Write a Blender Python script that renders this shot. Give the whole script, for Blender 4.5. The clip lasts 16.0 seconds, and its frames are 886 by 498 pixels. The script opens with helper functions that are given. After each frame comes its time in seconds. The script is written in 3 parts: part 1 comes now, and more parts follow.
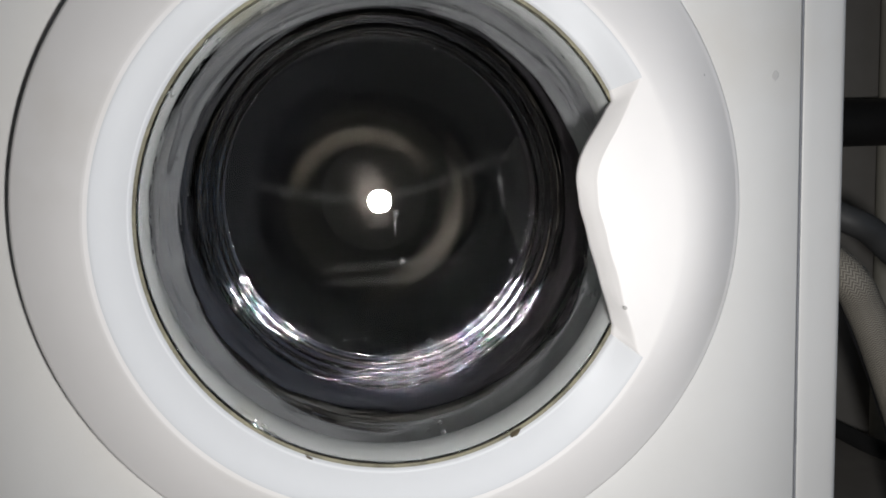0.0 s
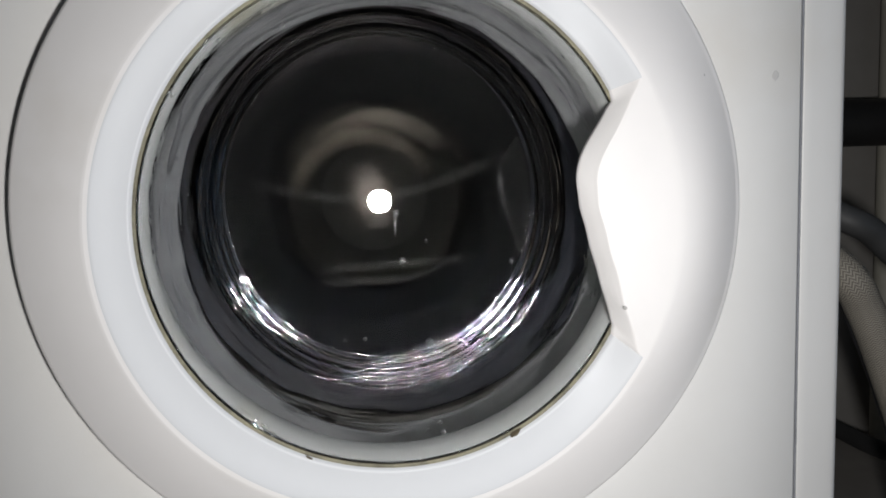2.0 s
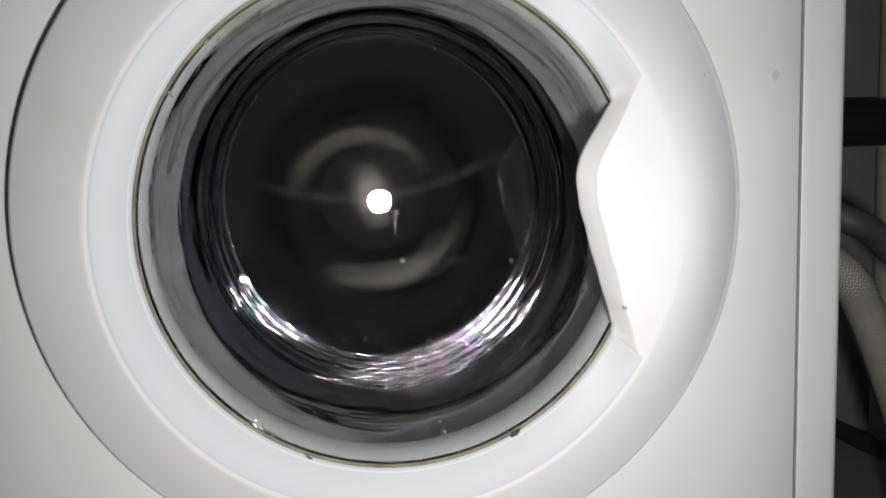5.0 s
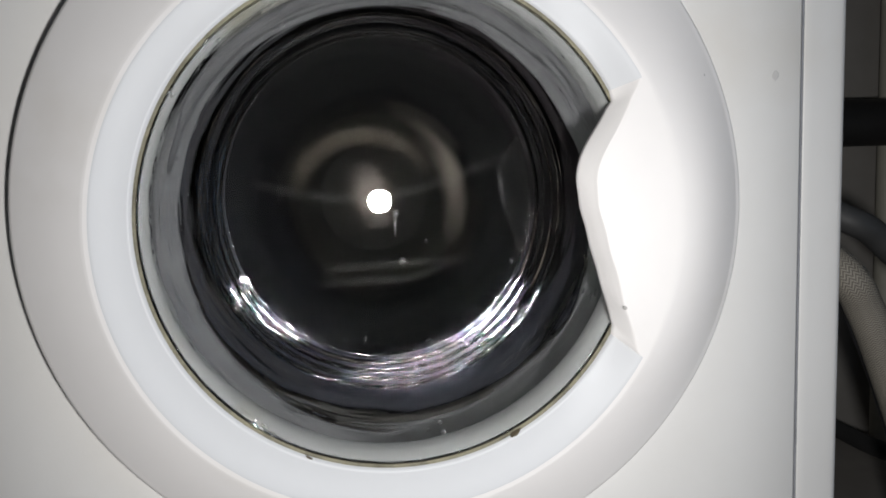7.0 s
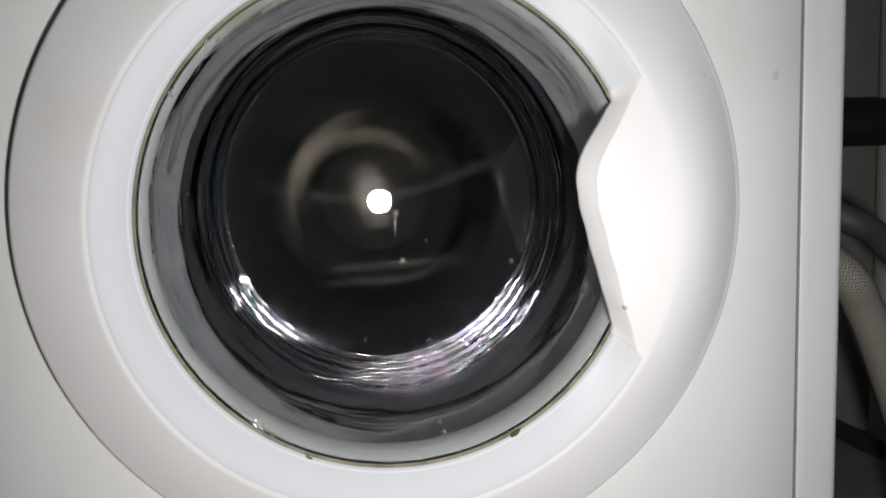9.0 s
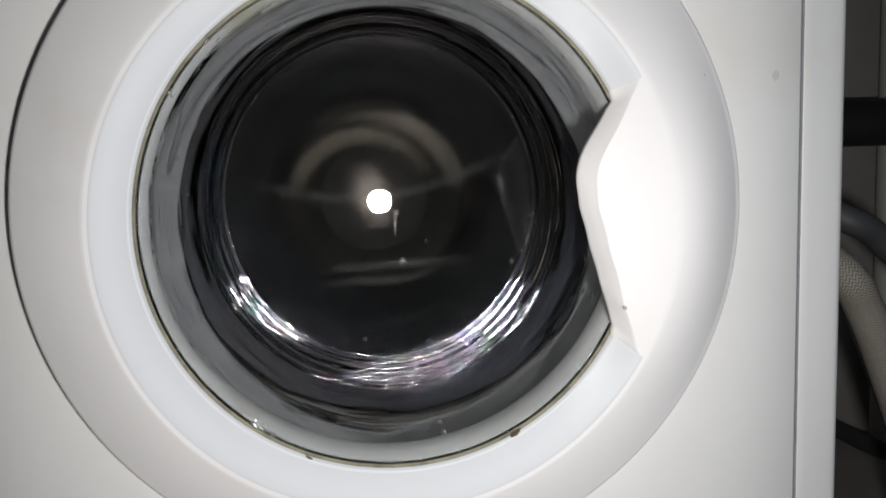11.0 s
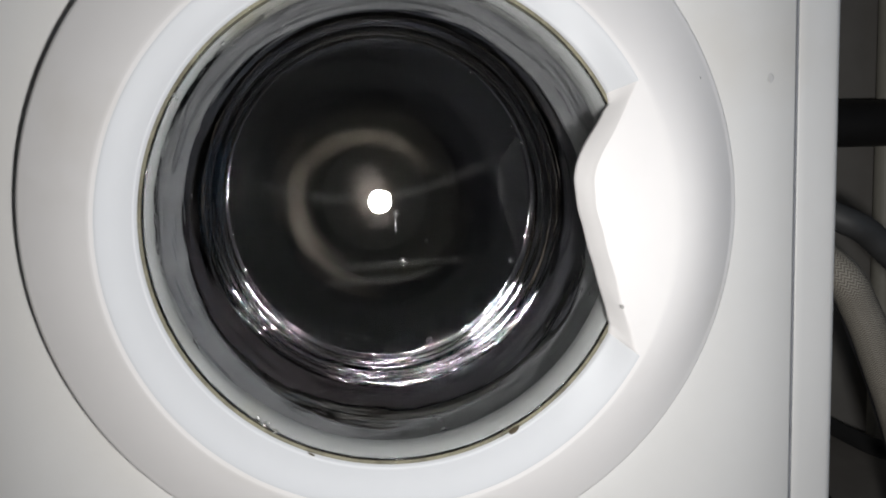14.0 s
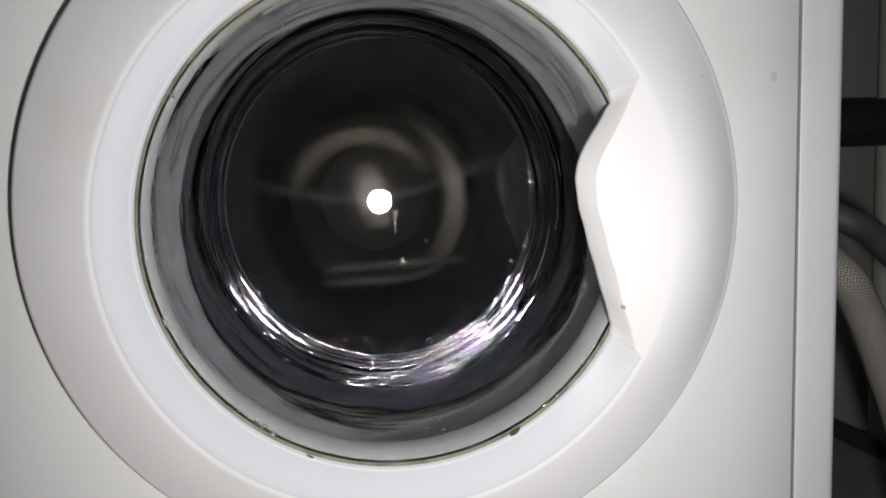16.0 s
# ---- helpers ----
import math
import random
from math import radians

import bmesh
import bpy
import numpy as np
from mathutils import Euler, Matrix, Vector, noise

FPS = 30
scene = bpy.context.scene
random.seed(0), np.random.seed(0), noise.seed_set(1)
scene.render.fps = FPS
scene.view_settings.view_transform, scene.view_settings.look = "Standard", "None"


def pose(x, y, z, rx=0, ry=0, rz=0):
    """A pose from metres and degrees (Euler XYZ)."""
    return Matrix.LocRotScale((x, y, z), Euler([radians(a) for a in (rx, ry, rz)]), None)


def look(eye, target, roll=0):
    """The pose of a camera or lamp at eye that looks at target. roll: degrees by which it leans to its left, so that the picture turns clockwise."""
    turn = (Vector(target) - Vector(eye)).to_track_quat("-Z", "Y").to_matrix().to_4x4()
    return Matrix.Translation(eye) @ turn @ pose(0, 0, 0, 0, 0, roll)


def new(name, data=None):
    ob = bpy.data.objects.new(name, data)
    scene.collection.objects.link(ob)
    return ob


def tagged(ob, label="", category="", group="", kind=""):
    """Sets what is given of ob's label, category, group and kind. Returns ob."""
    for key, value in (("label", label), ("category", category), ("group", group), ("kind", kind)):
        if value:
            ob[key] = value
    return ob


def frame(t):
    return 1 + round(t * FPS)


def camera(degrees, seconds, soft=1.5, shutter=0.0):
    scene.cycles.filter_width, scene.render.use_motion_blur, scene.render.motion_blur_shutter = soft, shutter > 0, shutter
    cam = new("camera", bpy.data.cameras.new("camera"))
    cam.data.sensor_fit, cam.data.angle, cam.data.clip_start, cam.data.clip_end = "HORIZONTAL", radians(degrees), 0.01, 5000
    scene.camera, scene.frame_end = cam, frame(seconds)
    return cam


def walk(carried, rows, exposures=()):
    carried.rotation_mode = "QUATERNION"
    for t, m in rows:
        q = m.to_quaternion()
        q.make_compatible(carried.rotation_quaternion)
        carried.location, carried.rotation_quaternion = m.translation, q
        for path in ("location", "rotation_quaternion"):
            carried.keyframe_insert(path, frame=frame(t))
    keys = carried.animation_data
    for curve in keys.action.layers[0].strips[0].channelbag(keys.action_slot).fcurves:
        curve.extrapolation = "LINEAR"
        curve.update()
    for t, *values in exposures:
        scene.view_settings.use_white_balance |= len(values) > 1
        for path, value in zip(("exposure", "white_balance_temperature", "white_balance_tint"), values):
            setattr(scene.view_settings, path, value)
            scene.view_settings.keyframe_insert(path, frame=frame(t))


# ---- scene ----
cam = camera(62, 16.0, soft=1.8, shutter=0.8)
EYE = Vector((-0.0277, -0.4538, 0.4462))
AIM = Vector((0.02723, -0.00960, 0.39964))
ROLL = -1.785
BACK = (EYE - AIM).normalized()


def held(step):
    """The camera's pose, drawn back by step metres."""
    return look(EYE + BACK * step, AIM + BACK * step, ROLL)


walk(cam, [(0.0, held(0)), (4.0, held(0)), (9.0, held(0)), (13.5, held(0)), (13.6, held(0.0003)), (13.7, held(0.002)),
           (13.8, held(0.0072)), (13.9, held(0.0108)), (14.0, held(0.0070)), (14.1, held(0.0036)), (14.2, held(0.0034)),
           (14.5, held(0.0030)), (16.0, held(0.0030))],
     exposures=[(0.0, 0.0), (11.8, 0.0), (12.0, -0.17), (12.2, 0.0), (14.0, 0.0), (14.5, -0.06), (15.0, 0.0), (16.0, 0.0)])

# ---- light: the recording camera's own LED lamp beside the lens, and the faint light of the dim room ----
led = bpy.data.lights.new("camera_led", "AREA")
led.shape, led.size, led.energy, led.color = "DISK", 0.028, 2.34, (1.0, 0.988, 0.978)
new("camera_led", led).matrix_world = look(EYE + Vector((0.044, -0.012, -0.040)), (0.11, 0.0, 0.37))
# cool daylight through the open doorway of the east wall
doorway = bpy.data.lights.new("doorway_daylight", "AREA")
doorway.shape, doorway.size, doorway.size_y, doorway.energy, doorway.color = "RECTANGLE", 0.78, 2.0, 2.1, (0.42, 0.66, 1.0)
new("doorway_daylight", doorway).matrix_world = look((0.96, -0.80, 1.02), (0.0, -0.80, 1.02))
world = bpy.data.worlds.new("room_dark")
scene.world = world
world.use_nodes = True
world.node_tree.nodes["Background"].inputs[0].default_value = (0.6, 0.75, 1.0, 1)
world.node_tree.nodes["Background"].inputs[1].default_value = 0.02


# ---- materials ----
def material(name, color, rough=0.5, metal=0.0, spread=0.08, scale=40.0, bump=0.0, bump_scale=300.0, coat=0.0, gloss=0.5, stain=None, stain_scale=6.0):
    """A node material: colour varied at two scales, roughness varied, fine relief."""
    m = bpy.data.materials.new(name)
    m.use_nodes = True
    n, l = m.node_tree.nodes, m.node_tree.links
    b = n["Principled BSDF"]
    pos = n.new("ShaderNodeTexCoord").outputs["Object"]
    fine, wide = n.new("ShaderNodeTexNoise"), n.new("ShaderNodeTexNoise")
    for t, s in ((fine, scale * 6), (wide, scale)):
        t.inputs["Scale"].default_value, t.inputs["Detail"].default_value = s, 5
        l.new(pos, t.inputs["Vector"])
    ramp = n.new("ShaderNodeValToRGB")
    ramp.color_ramp.elements[0].position, ramp.color_ramp.elements[1].position = 0.3, 0.7
    lo, hi = (tuple(max(0, c * k) for c in color) for k in (1 - spread, 1 + spread))
    ramp.color_ramp.elements[0].color, ramp.color_ramp.elements[1].color = (*lo, 1), (*hi, 1)
    mix = n.new("ShaderNodeMath")
    mix.operation = "MULTIPLY_ADD"
    mix.inputs[1].default_value = 0.35
    add = n.new("ShaderNodeMath")
    add.operation = "MULTIPLY"
    add.inputs[1].default_value = 0.65
    l.new(wide.outputs["Fac"], add.inputs[0])
    l.new(fine.outputs["Fac"], mix.inputs[0])
    l.new(add.outputs[0], mix.inputs[2])
    l.new(mix.outputs[0], ramp.inputs["Fac"])
    out = ramp.outputs["Color"]
    if stain:
        t = n.new("ShaderNodeTexNoise")
        t.inputs["Scale"].default_value, t.inputs["Detail"].default_value = stain_scale, 8
        l.new(pos, t.inputs["Vector"])
        r = n.new("ShaderNodeValToRGB")
        r.color_ramp.elements[0].position, r.color_ramp.elements[1].position = 0.58, 0.80
        blend = n.new("ShaderNodeMix")
        blend.data_type = "RGBA"
        blend.inputs["B"].default_value = (*stain, 1)
        l.new(t.outputs["Fac"], r.inputs["Fac"])
        l.new(r.outputs["Color"], blend.inputs["Factor"])
        l.new(out, blend.inputs["A"])
        out = blend.outputs["Result"]
    l.new(out, b.inputs["Base Color"])
    rr = n.new("ShaderNodeMapRange")
    rr.inputs["To Min"].default_value, rr.inputs["To Max"].default_value = rough * 0.85, min(1, rough * 1.15)
    l.new(wide.outputs["Fac"], rr.inputs["Value"])
    l.new(rr.outputs["Result"], b.inputs["Roughness"])
    b.inputs["Metallic"].default_value = metal
    b.inputs["Coat Weight"].default_value = coat
    b.inputs["Specular IOR Level"].default_value = gloss
    if bump:
        t = n.new("ShaderNodeTexNoise")
        t.inputs["Scale"].default_value, t.inputs["Detail"].default_value = bump_scale, 4
        l.new(pos, t.inputs["Vector"])
        bp = n.new("ShaderNodeBump")
        bp.inputs["Strength"].default_value, bp.inputs["Distance"].default_value = bump, 0.001
        l.new(t.outputs["Fac"], bp.inputs["Height"])
        l.new(bp.outputs["Normal"], b.inputs["Normal"])
    return m


def glass_material():
    """Thick pressed glass, faintly green, with the drawn-out waves of its mould around it."""
    m = material("pressed_glass", (0.97, 0.98, 0.978), 0.0, spread=0.005)
    n, l = m.node_tree.nodes, m.node_tree.links
    b = n["Principled BSDF"]
    for k in list(b.inputs["Roughness"].links):
        l.remove(k)
    b.inputs["Roughness"].default_value = 0.0
    b.inputs["Transmission Weight"].default_value, b.inputs["IOR"].default_value = 1.0, 1.5
    uv = n.new("ShaderNodeUVMap").outputs["UV"]
    mp = n.new("ShaderNodeMapping")
    mp.inputs["Scale"].default_value = (4, 12, 1)
    t = n.new("ShaderNodeTexNoise")
    t.inputs["Scale"].default_value, t.inputs["Detail"].default_value = 1.0, 1.5
    bp = n.new("ShaderNodeBump")
    bp.inputs["Strength"].default_value, bp.inputs["Distance"].default_value = 1.0, 0.0012
    l.new(uv, mp.inputs["Vector"])
    l.new(mp.outputs["Vector"], t.inputs["Vector"])
    sep, mask = n.new("ShaderNodeSeparateXYZ"), n.new("ShaderNodeValToRGB")
    mask.color_ramp.elements[0].position, mask.color_ramp.elements[1].position = 0.15, 0.95
    mask.color_ramp.elements[0].color, mask.color_ramp.elements[1].color = (0.2, 0.2, 0.2, 1), (0, 0, 0, 1)
    for p, v in ((0.3, 0.6), (0.5, 0.6), (0.62, 0.30), (0.85, 0.30)):
        mask.color_ramp.elements.new(p).color = (v, v, v, 1)
    times = n.new("ShaderNodeMath")
    times.operation = "MULTIPLY"
    l.new(uv, sep.inputs[0])
    l.new(sep.outputs[1], mask.inputs["Fac"])
    l.new(mask.outputs["Color"], times.inputs[0])
    patch, patch_map = n.new("ShaderNodeTexNoise"), n.new("ShaderNodeMapRange")
    patch.inputs["Scale"].default_value = 5.0
    patch_map.inputs["From Min"].default_value, patch_map.inputs["From Max"].default_value = 0.42, 0.62
    patch_map.inputs["To Min"].default_value = 0.12
    l.new(uv, patch.inputs["Vector"])
    l.new(patch.outputs["Fac"], patch_map.inputs["Value"])
    both = n.new("ShaderNodeMath")
    both.operation = "MULTIPLY"
    l.new(t.outputs["Fac"], both.inputs[0])
    l.new(patch_map.outputs["Result"], both.inputs[1])
    l.new(both.outputs[0], times.inputs[1])
    l.new(times.outputs[0], bp.inputs["Height"])
    pos = n.new("ShaderNodeTexCoord").outputs["Object"]
    dents, edge, fine = n.new("ShaderNodeTexNoise"), n.new("ShaderNodeMapRange"), n.new("ShaderNodeBump")
    dents.inputs["Scale"].default_value, dents.inputs["Detail"].default_value = 130, 2
    edge.inputs["From Min"].default_value, edge.inputs["From Max"].default_value = 0.05, 0.12
    edge.inputs["To Min"].default_value, edge.inputs["To Max"].default_value = 0.28, 0.0
    fine.inputs["Distance"].default_value = 0.001
    l.new(pos, dents.inputs["Vector"])
    l.new(sep.outputs[1], edge.inputs["Value"])
    l.new(edge.outputs["Result"], fine.inputs["Strength"])
    l.new(dents.outputs["Fac"], fine.inputs["Height"])
    l.new(bp.outputs["Normal"], fine.inputs["Normal"])
    l.new(fine.outputs["Normal"], b.inputs["Normal"])
    return m


def braid_material():
    """A woven cover: herringbone threads along the hose, from its u (metres) and v (0 to 1 round)."""
    m = material("braided_hose", (0.42, 0.40, 0.36), 0.6, spread=0.15, scale=60)
    n, l = m.node_tree.nodes, m.node_tree.links
    b = n["Principled BSDF"]
    uv = n.new("ShaderNodeUVMap").outputs["UV"]
    sep = n.new("ShaderNodeSeparateXYZ")
    l.new(uv, sep.inputs[0])

    def op(kind, a, c):
        q = n.new("ShaderNodeMath")
        q.operation = kind
        for i, x in enumerate((a, c)):
            if isinstance(x, (int, float)):
                q.inputs[i].default_value = x
            else:
                l.new(x, q.inputs[i])
        return q.outputs[0]

    zig = op("PINGPONG", op("MULTIPLY", sep.outputs[1], 32), 1.0)
    ph = op("ADD", op("MULTIPLY", sep.outputs[0], 2900), op("MULTIPLY", zig, 7.0))
    wave = op("MULTIPLY_ADD", op("SINE", ph, 0), 0.5)
    n_wave = wave.node
    n_wave.inputs[2].default_value = 0.5
    mixc = n.new("ShaderNodeMix")
    mixc.data_type = "RGBA"
    mixc.inputs["A"].default_value, mixc.inputs["B"].default_value = (0.085, 0.075, 0.062, 1), (0.30, 0.275, 0.23, 1)
    l.new(wave, mixc.inputs["Factor"])
    for k in list(b.inputs["Base Color"].links):
        l.remove(k)
    l.new(mixc.outputs["Result"], b.inputs["Base Color"])
    bp = n.new("ShaderNodeBump")
    bp.inputs["Strength"].default_value, bp.inputs["Distance"].default_value = 0.6, 0.0006
    l.new(wave, bp.inputs["Height"])
    l.new(bp.outputs["Normal"], b.inputs["Normal"])
    return m


ENAMEL = material("white_enamel", (0.74, 0.73, 0.71), 0.38, spread=0.02, scale=9, bump=0.04, bump_scale=500, stain=(0.66, 0.63, 0.58), stain_scale=5)
PLASTIC = material("white_plastic", (0.80, 0.780, 0.768), 0.48, gloss=0.22, spread=0.02, scale=12, bump=0.03, bump_scale=900, stain=(0.69, 0.66, 0.62), stain_scale=7)
BEZEL = material("bezel_plastic", (0.600, 0.612, 0.630), 0.44, gloss=0.28, spread=0.02, scale=12, bump=0.03, bump_scale=900)
SEAM_SHADE = material("seam_shade_grey", (0.24, 0.245, 0.26), 0.6, spread=0.2, scale=60)
SEAL = material("seal_line", (0.20, 0.185, 0.125), 0.6, spread=0.5, scale=60, stain=(0.09, 0.075, 0.04), stain_scale=25)
# steel back plate and hub coloured near black, standing in for the drum's dimness
HUB = material("darkened_hub", (0.010, 0.010, 0.010), 0.22, spread=0.3, scale=25, gloss=0.065)
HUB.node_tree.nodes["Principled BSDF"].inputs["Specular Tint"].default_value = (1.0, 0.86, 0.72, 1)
PLATE = material("darkened_plate", (0.008, 0.008, 0.0076), 0.22, spread=0.3, scale=25, gloss=0.065)
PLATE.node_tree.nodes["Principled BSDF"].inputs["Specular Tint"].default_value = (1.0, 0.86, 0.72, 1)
SEAT = material("grey_seat", (0.33, 0.335, 0.33), 0.6, spread=0.06, scale=25, stain=(0.27, 0.26, 0.20), stain_scale=14)
BELLOWS = material("bellows_rubber", (0.155, 0.157, 0.162), 0.45, spread=0.25, scale=30, bump=0.2, bump_scale=400)
STEEL = material("drum_steel", (0.42, 0.40, 0.38), 0.30, metal=1.0, spread=0.12, scale=25)
BLACK_CLOTH = material("black_cloth", (0.004, 0.004, 0.004), 0.75, spread=0.5, scale=30, bump=0.8, bump_scale=500, gloss=0.1)
NAVY_CLOTH = material("navy_cloth", (0.005, 0.005, 0.006), 0.75, spread=0.4, scale=30, bump=0.8, bump_scale=500, gloss=0.1)
BLUE_CLOTH = material("dark_blue_cloth", (0.032, 0.034, 0.042), 0.75, spread=0.6, scale=30, bump=0.8, bump_scale=500, gloss=0.1)
GREY_CLOTH = material("charcoal_cloth", (0.045, 0.045, 0.05), 0.75, spread=0.6, scale=30, bump=0.8, bump_scale=500, gloss=0.1)
TAUPE_CLOTH = material("taupe_cloth", (0.16, 0.14, 0.12), 0.8, spread=0.25, scale=30, bump=0.8, bump_scale=500, gloss=0.1)
BROWN_CLOTH = material("brown_cloth", (0.030, 0.026, 0.028), 0.8, spread=0.4, scale=30, bump=0.8, bump_scale=500, gloss=0.1)
WALL = material("grey_plaster", (0.26, 0.247, 0.23), 0.85, spread=0.12, scale=5, bump=0.3, bump_scale=120, stain=(0.22, 0.2, 0.18), stain_scale=3)
TILE = material("floor_tile", (0.28, 0.26, 0.24), 0.5, spread=0.15, scale=6)
BLACK_PIPE = material("black_rubber_pipe", (0.014, 0.0135, 0.014), 0.6, spread=0.3, scale=40)
GREY_PIPE = material("grey_hose", (0.042, 0.042, 0.042), 0.6, spread=0.2, scale=40)
CREAM = material("cream_paint", (0.42, 0.40, 0.34), 0.5, spread=0.1, scale=20)
GLASS = glass_material()
BRAID = braid_material()


# ---- builders ----
def mesh_of(name, verts, faces, mat, uvs=None, smooth=True):
    me = bpy.data.meshes.new(name)
    me.from_pydata(verts, [], faces)
    if uvs:
        lay = me.uv_layers.new(name="UVMap")
        for loop in me.loops:
            lay.data[loop.index].uv = uvs[loop.vertex_index]
    me.materials.append(mat)
    bm = bmesh.new()
    bm.from_mesh(me)
    bmesh.ops.recalc_face_normals(bm, faces=bm.faces)
    for f in bm.faces:
        f.smooth = smooth
    bm.to_mesh(me)
    bm.free()
    return me


def child(name, me, parent, label=""):
    ob = new(name, me)
    ob.parent = parent
    return tagged(ob, label)


def grid(name, rows, mat, closed=True, smooth=True, uvs=None, loop_rows=False):
    """A skin over rows of points; closed joins the end of each row to its start, loop_rows the last row to the first."""
    k = len(rows[0])
    verts = [tuple(p) for r in rows for p in r]
    faces = []
    for i in range(len(rows) if loop_rows else len(rows) - 1):
        for j in range(k if closed else k - 1):
            a, b = i * k, ((i + 1) % len(rows)) * k
            faces.append((a + j, a + (j + 1) % k, b + (j + 1) % k, b + j))
    return mesh_of(name, verts, faces, mat, uvs, smooth)


def lathe(name, prof, mat, center=(0, 0.42), n=128, loop=False, smooth=True):
    """A ring turned round the machine's axis; prof: (radius, y)."""
    rows = [[(center[0] + r * math.cos(2 * math.pi * j / n), y, center[1] + r * math.sin(2 * math.pi * j / n)) for j in range(n)] for r, y in prof]
    return grid(name, rows, mat, smooth=smooth, loop_rows=loop)


def box(name, x0, x1, y0, y1, z0, z1, mat, bevel=0.0, segments=3):
    bm = bmesh.new()
    bmesh.ops.create_cube(bm, size=1)
    bmesh.ops.transform(bm, matrix=Matrix.Translation(((x0 + x1) / 2, (y0 + y1) / 2, (z0 + z1) / 2)) @ Matrix.Diagonal((x1 - x0, y1 - y0, z1 - z0, 1)), verts=bm.verts)
    if bevel:
        bmesh.ops.bevel(bm, geom=bm.edges[:], offset=bevel, segments=segments, profile=0.5, affect="EDGES")
    me = bpy.data.meshes.new(name)
    bm.to_mesh(me)
    bm.free()
    me.materials.append(mat)
    return me


def smooth_path(points, per=12):
    """A smooth line through the points (Catmull-Rom)."""
    p = [Vector(q) for q in points]
    p = [2 * p[0] - p[1]] + p + [2 * p[-1] - p[-2]]
    out = []
    for i in range(1, len(p) - 2):
        for s in range(per):
            t = s / per
            a, b, c, d = p[i - 1:i + 3]
            out.append(0.5 * (2 * b + (c - a) * t + (2 * a - 5 * b + 4 * c - d) * t * t + (3 * b - a - 3 * c + d) * t ** 3))
    return out + [p[-2]]


def tube(name, points, radius, mat, n=24, per=14):
    """A hose along the points."""
    line = smooth_path(points, per)
    rows, uvs, run = [], [], 0.0
    side = Vector((0, 0, 1))
    for i, q in enumerate(line):
        way = (line[min(i + 1, len(line) - 1)] - line[max(i - 1, 0)]).normalized()
        if i:
            run += (q - line[i - 1]).length
        side = (side - way * side.dot(way)).normalized() if abs(side.dot(way)) < 0.99 else way.orthogonal().normalized()
        other = way.cross(side)
        rows.append([q + (side * math.cos(2 * math.pi * j / n) + other * math.sin(2 * math.pi * j / n)) * radius for j in range(n)])
        uvs += [(run, j / n) for j in range(n)]
    return grid(name, rows, mat, uvs=uvs)


# ---- the room ----
def structure(name, me, label, category):
    return tagged(new(name, me), label, category, kind="structure")


structure("floor", box("floor", -1.1, 1.0, -2.7, 0.75, -0.1, 0.0, TILE), "grey tiled floor under the washing machine", "floor")
structure("wall_north", box("wall", -1.0, 0.9, 0.62, 0.72, 0.0, 2.4, WALL), "dim grey plastered wall behind the machine", "wall")
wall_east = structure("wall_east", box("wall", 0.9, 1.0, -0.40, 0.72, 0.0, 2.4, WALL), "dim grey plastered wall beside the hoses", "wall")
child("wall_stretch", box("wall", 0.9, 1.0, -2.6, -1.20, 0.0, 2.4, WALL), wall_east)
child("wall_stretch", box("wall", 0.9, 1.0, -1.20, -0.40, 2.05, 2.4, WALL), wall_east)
structure("wall_west", box("wall", -1.1, -1.0, -2.6, 0.72, 0.0, 2.4, WALL), "dim grey plastered side wall", "wall")
structure("wall_south", box("wall", -1.1, 1.0, -2.7, -2.6, 0.0, 2.4, WALL), "dim grey plastered wall facing the machine", "wall")
structure("ceiling", box("ceiling", -1.1, 1.0, -2.7, 0.75, 2.4, 2.5, WALL), "plain grey ceiling of the small room", "ceiling")

# ---- washing machine ----
machine = tagged(new("washing_machine"), "white front-loading washing machine spinning dark laundry, standing on floor", "washing machine")
AX, AZ = 0.0, 0.42
HALF, TOP = 0.3052, 0.85
SEAM = 0.267


def front_panel():
    """Enamelled sheet with the round door opening, its edge turned in."""
    n = 160
    x0, x1, z0, z1 = -SEAM, SEAM, 0.05, TOP - 0.13
    ring, rect = [], []
    for j in range(n):
        a = 2 * math.pi * j / n
        c, s = math.cos(a), math.sin(a)
        ring.append((AX + 0.19 * c, AZ + 0.19 * s))
        k = min((x1 if c > 0 else -x0) / max(abs(c), 1e-6), ((z1 - AZ) if s > 0 else (AZ - z0)) / max(abs(s), 1e-6))
        rect.append((AX + k * c, AZ + k * s))
    for cx in (x0, x1):
        for cz in (z0, z1):
            j = min(range(n), key=lambda i: (rect[i][0] - cx) ** 2 + (rect[i][1] - cz) ** 2)
            rect[j] = (cx, cz)
    rows = [[(x, 0.03, z) for x, z in ring], [(x, 0.002, z) for x, z in ring]]
    rows.append([(AX + (x - AX) * 1.012, 0.0, AZ + (z - AZ) * 1.012) for x, z in ring])
    rows.append([(AX + (x - AX) * 0.992, 0.0, AZ + (z - AZ) * 0.995) for x, z in rect])
    rows.append([(x, 0.002, z) for x, z in rect])
    rows.append([(x, 0.02, z) for x, z in rect])
    return grid("front_panel", rows, ENAMEL)


child("front_panel", front_panel(), machine)


